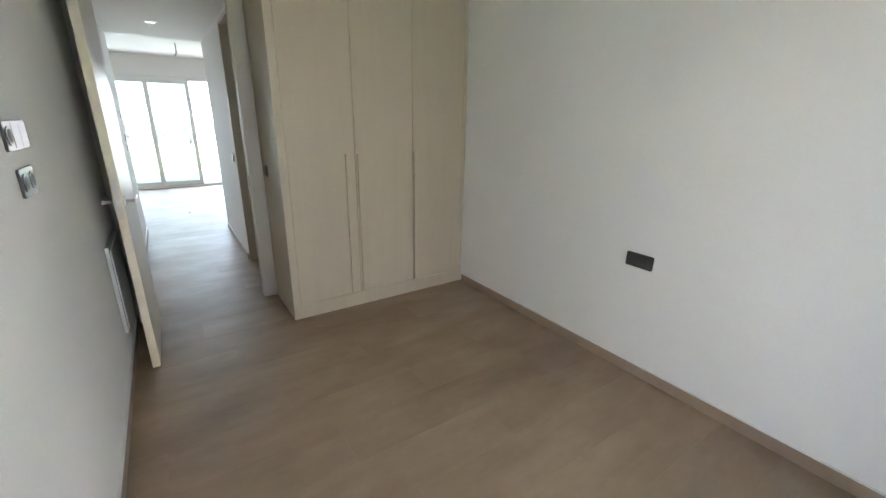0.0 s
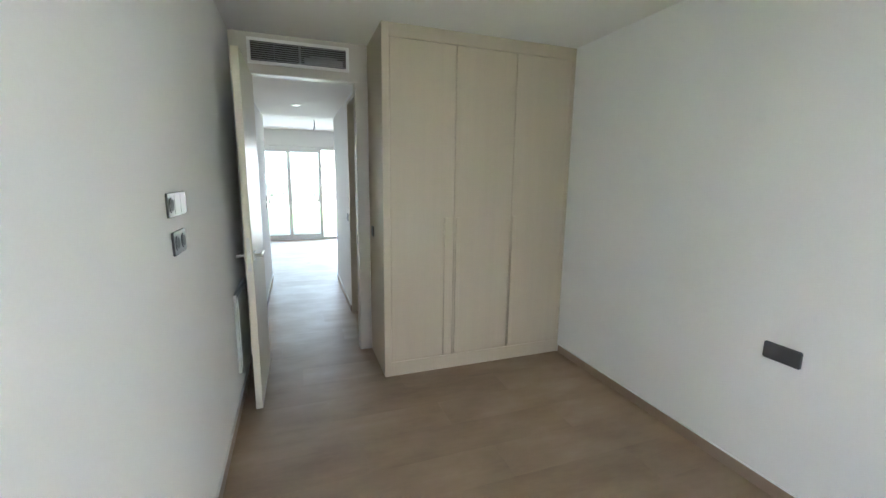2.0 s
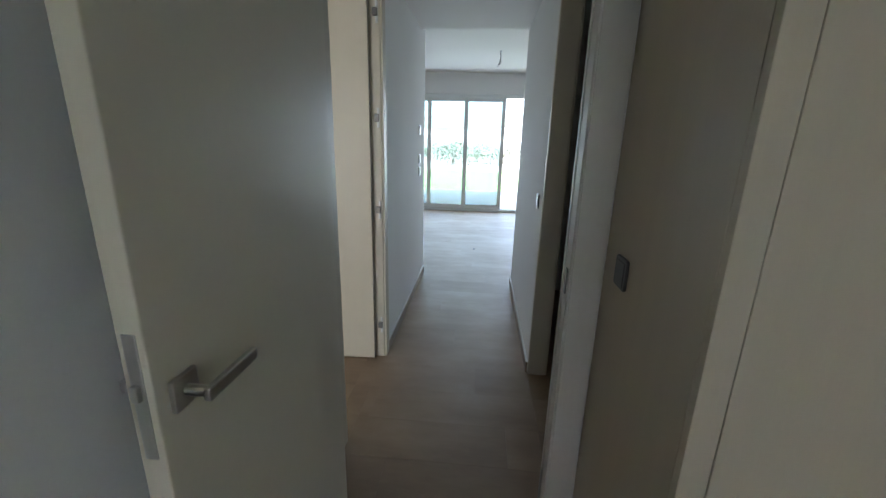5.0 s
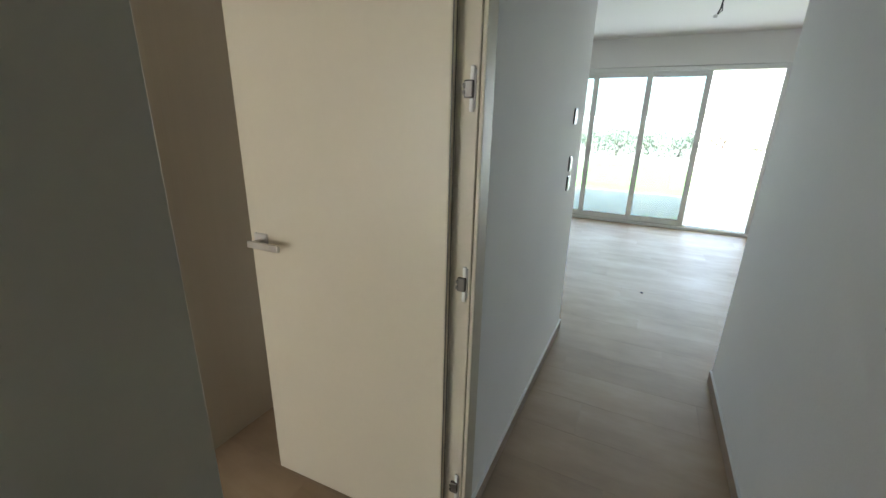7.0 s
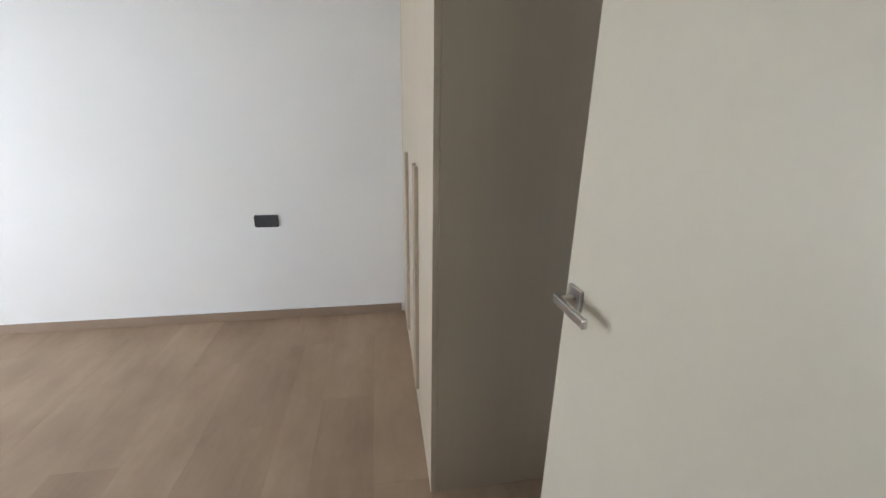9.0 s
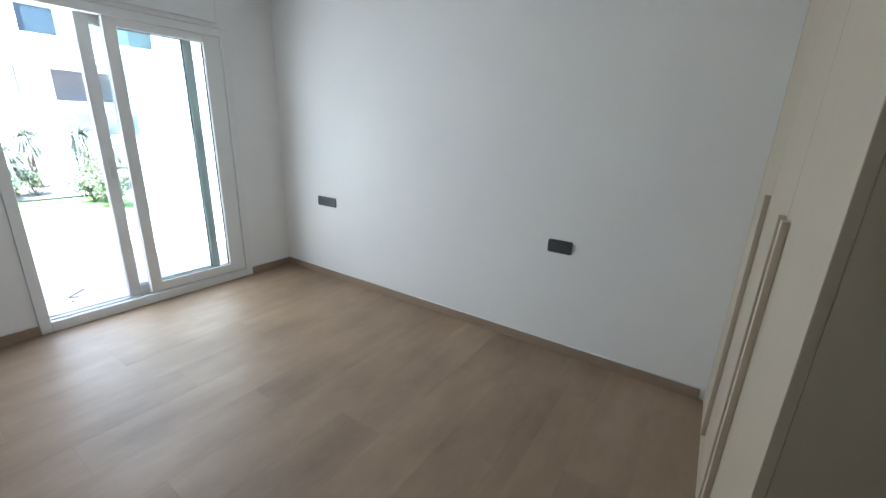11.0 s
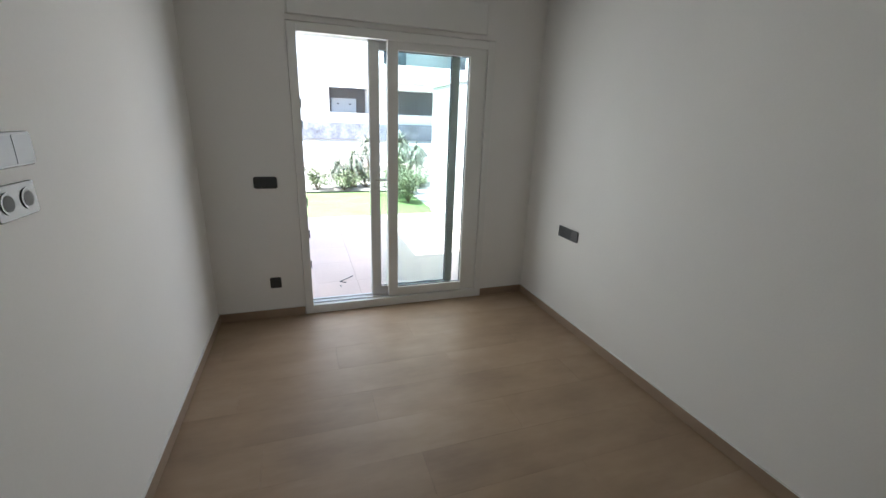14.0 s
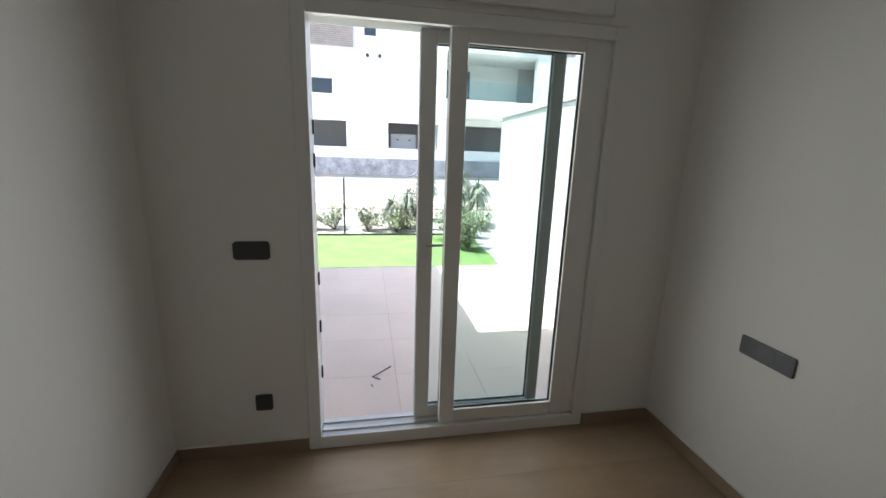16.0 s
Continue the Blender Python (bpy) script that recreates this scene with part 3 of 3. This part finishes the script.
outer = sash(w1, -1.91, -1.238, BY0 - 0.09, 0.072, 1.953, 0.072, 0.066, name="outer_sash", left=0.06)
part("pull_handle", boxes([(-1.29, -1.26, BY0 - 0.064, BY0 - 0.058, 0.93, 1.07)], 0.004), M_WPLAS, outer, "white sash handle plate")
bm = bmesh.new()
tube(bm, (-1.275, BY0 - 0.06, 1.0), (-1.39, BY0 - 0.058, 1.0), 0.0065)
part("handle_bar", bm, M_STEEL, outer)
for z in (0.36, 0.6, 0.84, 1.38, 1.52):
    part("keeper", boxes([(-0.786, -0.778, BY0 - 0.098, BY0 - 0.082, z - 0.03, z + 0.03)], 0.002), M_DARK, w1)
bx = thing("shutter_box", pose(-1.4, BY0, 2.125), "white roller shutter box above the garden door", "shutter box")
part("cover", boxes([(-0.665, 0.665, 0.0, 0.03, -0.095, 0.105)], 0.006), M_PVC, bx)
part("end_cap", boxes([(-0.677, -0.666, 0.0, 0.026, -0.093, 0.103)], 0.003), M_PVC, bx)
part("end_cap", boxes([(0.666, 0.677, 0.0, 0.026, -0.093, 0.103)], 0.003), M_PVC, bx)

w2 = thing("window_2", pose(0, 0, 0), "wide white sliding terrace doors, partly open", "sliding door", kind="structure")
outer_frame(w2, -1.1, 2.33, LY1 + 0.0, LY1 + 0.13, 0.0, 2.07, 0.055, (LY1 + 0.03, LY1 + 0.065, LY1 + 0.1))
for x0, x1, y in ((-1.06, -0.372, LY1 + 0.065), (-0.436, 0.288, LY1 + 0.03), (0.224, 0.952, LY1 + 0.065), (1.66, 2.3, LY1 + 0.03), (1.7, 2.31, LY1 + 0.1)):
    sash(w2, x0, x1, y, 0.045, 2.025, 0.064, 0.07, 0.032, glass=M_SOLAR)

w3 = thing("window_3", pose(0, 0, 0), "white sliding garden door slid fully open", "sliding door", kind="structure")
outer_frame(w3, 0.4, 1.8, -4.28, -4.16, 0.0, 2.05, 0.06, (-4.2, -4.24))
sash(w3, 1.03, 1.74, -4.2, 0.045, 1.99, 0.075, 0.065)


# ---- outside, garden side ----
tagged(part("ground", boxes([(-900, 900, -900, 900, -0.6, -0.3)]), M_SAND), "dry pale open ground", "ground", kind="structure")
terrace = struct("terrace", [(-12, 12, -6.53, BY0 - 0.16, -0.3, -0.06), (-2.2, 12, LY1 + 0.15, 9.6, -0.3, -0.06)], M_TERR, "pale stone-tiled terrace", "terrace")
struct("lawn", [(-2.9, 12, -8.76, -6.53, -0.299, -0.062)], M_LAWN, "bright green artificial lawn strip", "lawn")
struct("lawn_edging", [(-2.9, 12, -8.8, -8.76, -0.299, -0.03)], M_FENCE, "thin dark lawn edging", "edging")
struct("gravel_bed", [(-14, 14, -12.4, -8.8, -0.299, -0.07), (-14, -2.9, -8.8, -6.53, -0.299, -0.07)], M_GRAVEL, "pale gravel planting bed", "gravel")
tw = struct("terrace_wall", [(-3.0, -2.85, -6.85, BY0 - 0.16, -0.3, 1.95)], M_RENDER, "sunlit white rendered terrace wall", "wall", 0.01)
tagged(part("wall_coping", boxes([(-3.02, -2.83, -6.87, BY0 - 0.16, 1.951, 1.99)], 0.005), M_RENDER), "white coping on the terrace wall", "coping", kind="structure")
struct("street_wall", [(-30, 30, -13.4, -13.2, -0.3, 0.72)], M_RENDER, "low white rendered street wall", "wall", 0.01)
struct("street", [(-40, 40, -13.2, -12.4, -0.299, 0.1)], M_TERR, "pale paved path behind the planting", "pavement")

w = thing("bent_wire", pose(-1.06, -3.74, -0.046), "thin bent piece of dark wire on the terrace", "wire")
wire("wire", [(0.03, 0.11, 0.0), (0.035, 0.09, 0.0)], 0.004, M_DARK, w)
wire("wire", [(-0.02, 0.03, 0.0), (0.03, 0.0, 0.004), (-0.1, -0.13, 0.0)], 0.004, M_DARK, w)


def fence():
    f = thing("wire_fence", pose(0.06, -8.85, -0.08), "dark wire fence with thin posts along the planting", "fence")
    for x in (-4.65, -2.65, -0.65, 1.35, 3.35):
        bm = bmesh.new()
        tube(bm, (x, 0, 0), (x, 0, 1.05), 0.018)
        post = part("post", bm, M_FENCE, f)
        bm = bmesh.new()
        tube(bm, (x, 0, 1.05), (x, 0, 1.07), 0.021, 10, 0.008)
        part("cap", bm, M_FENCE, post)
    for z in (0.12, 0.5, 0.8):
        bm = bmesh.new()
        tube(bm, (-4.65, 0, z), (3.35, 0, z), 0.0035, 6)
        part("wire", bm, M_FENCE, f)


fence()


def blade(bm, base, direction, length, width, droop, segs=4):
    """A tapered drooping leaf blade."""
    d = Vector(direction).normalized()
    side = d.cross(Vector((0, 0, 1)))
    side = side.normalized() if side.length > 1e-3 else Vector((1, 0, 0))
    prev = None
    p = Vector(base)
    for i in range(segs + 1):
        t = i / segs
        wd = width * (1 - t) ** 0.7 * (0.5 + min(1, t * 4) * 0.5)
        a, b = bm.verts.new(p - side * wd / 2), bm.verts.new(p + side * wd / 2 + Vector((0, 0, 0.002)))
        if prev:
            bm.faces.new((prev[0], prev[1], b, a))
        prev = (a, b)
        p = p + d * length / segs
        d = (d + Vector((0, 0, -droop / segs))).normalized()


def yucca(x, y, z, heads, seed, label):
    rnd = random.Random(seed)
    t = thing("yucca", pose(x, y, z), label, "plant", group="yuccas in the planting")
    trunk, crown = bmesh.new(), bmesh.new()
    for hx, hy, hz, n, size in heads:
        tube(trunk, (hx * 0.2, hy * 0.2, 0), (hx * 0.8, hy * 0.8, hz * 0.7), 0.06, 9, 0.05)
        tube(trunk, (hx * 0.8, hy * 0.8, hz * 0.68), (hx, hy, hz), 0.05, 9, 0.045)
        for i in range(n):
            a, el = rnd.uniform(0, 6.283), rnd.uniform(-0.9, 1.3)
            blade(crown, (hx, hy, hz + rnd.uniform(-0.18, 0.06)), (math.cos(a) * math.cos(el), math.sin(a) * math.cos(el), math.sin(el)), size * rnd.uniform(0.7, 1.1), 0.045, rnd.uniform(1.6, 4.5), 5)
    part("trunk", trunk, M_BARK, t)
    part("crown", crown, M_YUCCA, t)


yucca(-1.85, -9.55, -0.08, ((0.0, 0, 0.66, 260, 0.5), (0.36, 0.1, 0.5, 180, 0.42)), 3, "yucca with drooping grey-green leaves beside the fence")
yucca(-3.0, -10.0, -0.08, ((0.0, 0, 1.0, 260, 0.55), (-0.4, 0.1, 0.8, 190, 0.5)), 5, "tall yucca with two leafy heads in the gravel")
yucca(-2.35, -10.4, -0.08, ((0.05, 0, 0.95, 230, 0.5),), 8, "slim yucca with one leafy head in the gravel")


def shrub(x, y, z, r, h, seed, n, label):
    rnd = random.Random(seed)
    t = thing("shrub", pose(x, y, z), label, "shrub", group="shrubs in the planting")
    stems, leaves = bmesh.new(), bmesh.new()
    tips = []
    for i in range(12):
        a, q = rnd.uniform(0, 6.283), rnd.uniform(0.2, 1)
        tip = Vector((math.cos(a) * r * q, math.sin(a) * r * q, h * (1 - 0.45 * q * q) * rnd.uniform(0.75, 1.05)))
        tube(stems, (0, 0, 0), tip, 0.008, 5, 0.003)
        tips.append(tip)
    for i in range(n):
        tip = rnd.choice(tips)
        c = tip * rnd.uniform(0.35, 1.02) + Vector((rnd.gauss(0, r * 0.16), rnd.gauss(0, r * 0.16), rnd.gauss(0, h * 0.08)))
        c.z = max(c.z, 0.02)
        a, el = rnd.uniform(0, 6.283), rnd.uniform(-0.3, 1.2)
        blade(leaves, c, (math.cos(a) * math.cos(el), math.sin(a) * math.cos(el), math.sin(el)), rnd.uniform(0.05, 0.09), 0.035, 0.6, 2)
    part("stems", stems, M_BARK, t)
    part("foliage", leaves, M_LEAF, t)


rs = random.Random(11)
for i, x in enumerate((-5.2, -4.4, -3.4, -2.75, -2.2, -1.5, -0.95, -0.35, 0.15, 0.7, 1.3)):
    shrub(x + rs.uniform(-0.1, 0.1), -9.15 - rs.uniform(0, 0.35), -0.08, rs.uniform(0.36, 0.5), rs.uniform(0.42, 0.62), 20 + i, 900, "low loose shrub in pale gravel behind the lawn")
for i, (x, y, h) in enumerate(((-2.62, -7.5, 0.62), (-2.5, -8.1, 0.66), (-2.75, -8.5, 0.78))):
    shrub(x, y, -0.065, 0.42, h, 50 + i, 900, "dense light green bush at the lawn's corner")


# ---- building across the garden ----
def opposite_building():
    b = thing("apartment_building", pose(0.1, -14.1, 0), "white modern apartment building with balconies and carport openings", "building")
    y0, y1 = -1.6, 0.0
    holes = [(-0.51, 1.4, 1.61, 2.37), (-3.3, -1.75, 1.61, 2.37), (-5.4, -3.9, 1.61, 2.37), (-8.0, -6.0, 1.61, 2.37), (2.2, 4.0, 1.61, 2.37),
             (-0.18, 0.55, 3.06, 3.57), (-1.45, -1.02, 4.69, 5.2), (1.6, 2.6, 3.06, 3.57)]
    xs = sorted({-14.0, 14.0, *[v for h in holes for v in h[:2]], -6.4, -3.5})
    zs = sorted({-0.3, 7.5, *[v for h in holes for v in h[2:]], 3.1, 4.5})
    rows = []
    for i in range(len(xs) - 1):
        run = None
        for j in range(len(zs) - 1):
            cx, cz = (xs[i] + xs[i + 1]) / 2, (zs[j] + zs[j + 1]) / 2
            gap = any(h[0] < cx < h[1] and h[2] < cz < h[3] for h in holes) or (-6.4 < cx < -3.5 and 3.1 < cz < 4.5)
            if gap:
                if run:
                    rows.append((xs[i], xs[i + 1], -0.25, y1, *run))
                run = None
            else:
                run = (run[0], zs[j + 1]) if run else (zs[j], zs[j + 1])
        if run:
            rows.append((xs[i], xs[i + 1], -0.25, y1, *run))
    facade = boxes(rows)
    bmesh.ops.remove_doubles(facade, verts=facade.verts, dist=1e-4)
    part("wall", facade, M_RENDER, b, "white rendered facade")
    # darker than the facade: the openings' shade is in its colour
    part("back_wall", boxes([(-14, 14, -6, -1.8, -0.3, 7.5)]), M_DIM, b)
    part("floor_slab", boxes([(-14, 14, -1.8, -0.25, 1.44, 1.59), (-14, 14, -1.8, -0.25, 2.6, 3.04), (-14, 14, -1.8, -0.25, 4.52, 4.66)]), M_RENDER, b)
    part("roof", boxes([(-14.2, 14.2, -6, 0.3, 7.5, 7.8)], 0.02), M_RENDER, b)
    part("stone_band", boxes([(-14, 14, 0.002, 0.06, 0.78, 1.3)], 0.01), M_STONE, b, "grey stone band along the wall's foot")
    for x0, x1, z0, z1 in ((-0.18, 0.55, 3.06, 3.57), (-1.45, -1.02, 4.69, 5.2), (1.6, 2.6, 3.06, 3.57)):
        wd = part("window", boxes([(x0, x0 + 0.05, -0.12, -0.06, z0, z1), (x1 - 0.05, x1, -0.12, -0.06, z0, z1), (x0 + 0.05, x1 - 0.05, -0.12, -0.06, z1 - 0.05, z1), (x0 + 0.05, x1 - 0.05, -0.12, -0.06, z0, z0 + 0.05)]), M_PVC, b)
        part("pane", boxes([(x0 + 0.05, x1 - 0.05, -0.1, -0.09, z0 + 0.05, z1 - 0.05)]), M_PANE, wd, "dark reflecting window pane")
    for x0, x1, z0, z1 in ((-0.75, 1.6, 4.38, 5.15), (-7.6, -5.66, 4.6, 5.2)):
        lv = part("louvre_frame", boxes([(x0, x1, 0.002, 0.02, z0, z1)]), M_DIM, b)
        n = int((z1 - z0) / 0.055)
        for i in range(n):
            z = z0 + 0.01 + i * (z1 - z0) / n
            part("slat", boxes([(x0, x1, 0.021, 0.05, z, z + 0.04)]), M_LOUVRE, lv)
    # balcony
    part("balcony_slab", boxes([(-6.6, -3.4, 0.002, 0.5, 2.55, 3.08)], 0.02), M_RENDER, b)
    for x0, x1 in ((-6.4, -5.45), (-5.42, -4.5), (-4.47, -3.52)):
        pn = part("balustrade_pane", boxes([(x0, x1, 0.44, 0.452, 3.1, 3.62)]), M_GLASS, b, "clear glass balustrade pane")
        pn.visible_shadow = False
    part("balcony_door", boxes([(-4.65, -3.75, -1.779, -1.74, 3.05, 4.3)], 0.01), M_PANE, b, "dark balcony glass door")
    part("balcony_back", boxes([(-6.4, -3.5, -1.798, -1.78, 3.042, 4.518)]), M_RENDER, b)
    part("carport_pier", boxes([(-3.28, -3.0, -0.9, -0.26, 1.591, 2.6)], 0.01), M_RENDER, b)
    for x in (-1.9, -2.25):
        bm = bmesh.new()
        tube(bm, (x + 0.75, 0, 4.2), (x + 0.75, 0.05, 4.2), 0.05, 12)
        part("wall_lamp", bm, M_DARK, b)


opposite_building()
# simple box with two doors, put in place of a parked vehicle's rear
van = thing("vehicle_stand_in", pose(-2.2, -15.35, 1.591), "pale two-door box standing in for a vehicle in the carport", "cabinet")
part("body", boxes([(-0.42, 0.42, -0.25, 0.25, 0, 0.5)], 0.02), M_WPLAS, van)
for x in (-0.2, 0.2):
    dr = part("door", boxes([(x - 0.19, x + 0.19, 0.2505, 0.262, 0.04, 0.46)], 0.004), M_WPLAS, van)
    part("handle", boxes([(x - 0.04, x + 0.04, 0.262, 0.28, 0.3, 0.33)], 0.003), M_DARK, dr)

# ---- outside, living room side ----
def hills():
    bm = bmesh.new()
    rnd = random.Random(4)
    n = 160
    prev = None
    for i in range(n + 1):
        x = -400 + 800 * i / n
        h = 5 + 5 * noise.noise(Vector((x * 0.012, 3.1, 0))) + 2.5 * noise.noise(Vector((x * 0.06, 1.1, 0)))
        y = 180 + 20 * noise.noise(Vector((x * 0.02, 7, 0)))
        a, c, d = bm.verts.new((x, y, -0.4)), bm.verts.new((x, y + 25, h)), bm.verts.new((x, y + 120, h * 1.3))
        if prev:
            bm.faces.new((prev[0], a, c, prev[1]))
            bm.faces.new((prev[1], c, d, prev[2]))
        prev = (a, c, d)
    tagged(part("hills", bm, M_HILL), "low dry hills along the horizon", "hills", kind="structure")


hills()
rs = random.Random(21)
for i in range(38):
    x, y = -15 + i * 0.95 + rs.uniform(-0.5, 0.5), rs.uniform(22, 44)
    rnd = random.Random(70 + i)
    h, r = rs.uniform(0.8, 1.5), rs.uniform(0.9, 1.7)
    t = thing("scrub_bush", pose(x, y, -0.3), "low olive-green bush, its colour paled for haze, in the open ground", "bush", group="bushes beyond the lawn")
    stem, crown = bmesh.new(), bmesh.new()
    tube(stem, (0, 0, 0), (0.1, 0, h * 0.4), 0.06, 8, 0.04)
    for k in range(5):
        a = k * 1.26
        tube(stem, (0.1, 0, h * 0.35), (math.cos(a) * r * 0.5, math.sin(a) * r * 0.5, h * 0.75), 0.03, 6, 0.008)
    for k in range(700):
        a, q = rnd.uniform(0, 6.283), rnd.random() ** 0.5
        c = Vector((math.cos(a) * q * r, math.sin(a) * q * r, h * (0.08 + 0.92 * rnd.random() * (1.0 - 0.6 * q * q))))
        blade(crown, c, (rnd.gauss(0, 1), rnd.gauss(0, 1), rnd.gauss(0.3, 1)), 0.2, 0.12, 0.3, 2)
    part("stems", stem, M_BARK, t)
    part("crown", crown, M_SCRUB, t)
struct("garden_lawn", [(-14, 20, 9.6, 16.5, -0.299, -0.08)], M_LAWN, "green artificial lawn beyond the shaded terrace", "lawn")


s = thing("floor_scrap", pose(0.526, 3.47, 0.001), "tiny dark scrap lying on the living room floor", "debris")
bm = bmesh.new()
tube(bm, (0, 0, 0), (0, 0, 0.008), 0.014, 7, 0.009)
part("scrap", bm, M_DARK, s)


# ---- paving and floor pieces ----
def slab_mesh(name, w, d, h, bev, material):
    bm = boxes([(0, w, 0, d, -h, 0)], bev)
    me = bpy.data.meshes.new(name)
    bm.to_mesh(me)
    bm.free()
    me.materials.append(material)
    return me


tile_mesh = slab_mesh("paving_tile", 0.5485, 0.5485, 0.012, 0.0, M_TERR)
for x0, x1, y0, y1 in ((-2.84, 2.4, -6.515, -3.21), (-2.1, 3.3, LY1 + 0.16, 9.61)):
    for i in range(int((x1 - x0) / 0.55)):
        for j in range(int((y1 - y0) / 0.55)):
            o = new("paving_tile", tile_mesh)
            o.parent = terrace
            o.location = (x0 + i * 0.55, y0 + j * 0.55, -0.05)
PW, PL = 0.25, 1.2
plank_meshes = {}


def planks(x0, x1, y0, y1):
    """Planks laid along x in running bond, cut at the walls."""
    j0 = math.floor((y0 + 1.49) / PW)
    y = -1.49 + j0 * PW
    row = j0
    while y < y1 - 0.004:
        a, b = max(y, y0), min(y + PW, y1)
        off = (row * 0.437) % 1.0 * PL
        x = math.floor((x0 - off) / PL) * PL + off
        while x < x1 - 0.004:
            c, d = max(x, x0), min(x + PL, x1)
            if b - a > 0.01 and d - c > 0.01:
                key = (round(d - c, 3), round(b - a, 3))
                if key not in plank_meshes:
                    plank_meshes[key] = slab_mesh("plank", key[0] - 0.0007, key[1] - 0.0007, 0.008, 0.0, M_PLANK)
                o = new("plank", plank_meshes[key])
                o.parent = floor
                o.location = (c + 0.0005, a + 0.0005, 0)
            x += PL
        y += PW
        row += 1


planks(0, AX1, AY0, AY1)
planks(BX0, BX1, BY0, HY0)
planks(BX0, HB, HY0, BY1)
planks(0.076, 0.869, AY1, HY0)
planks(HX0, HX1, HY0, HR)
planks(HB, HX0, BD0, BD1)
planks(HX1, 2.432, HY0, HR - 0.1)
planks(HX0, LX1, HR, HL)
planks(LX0, LX1, HL, LY1)
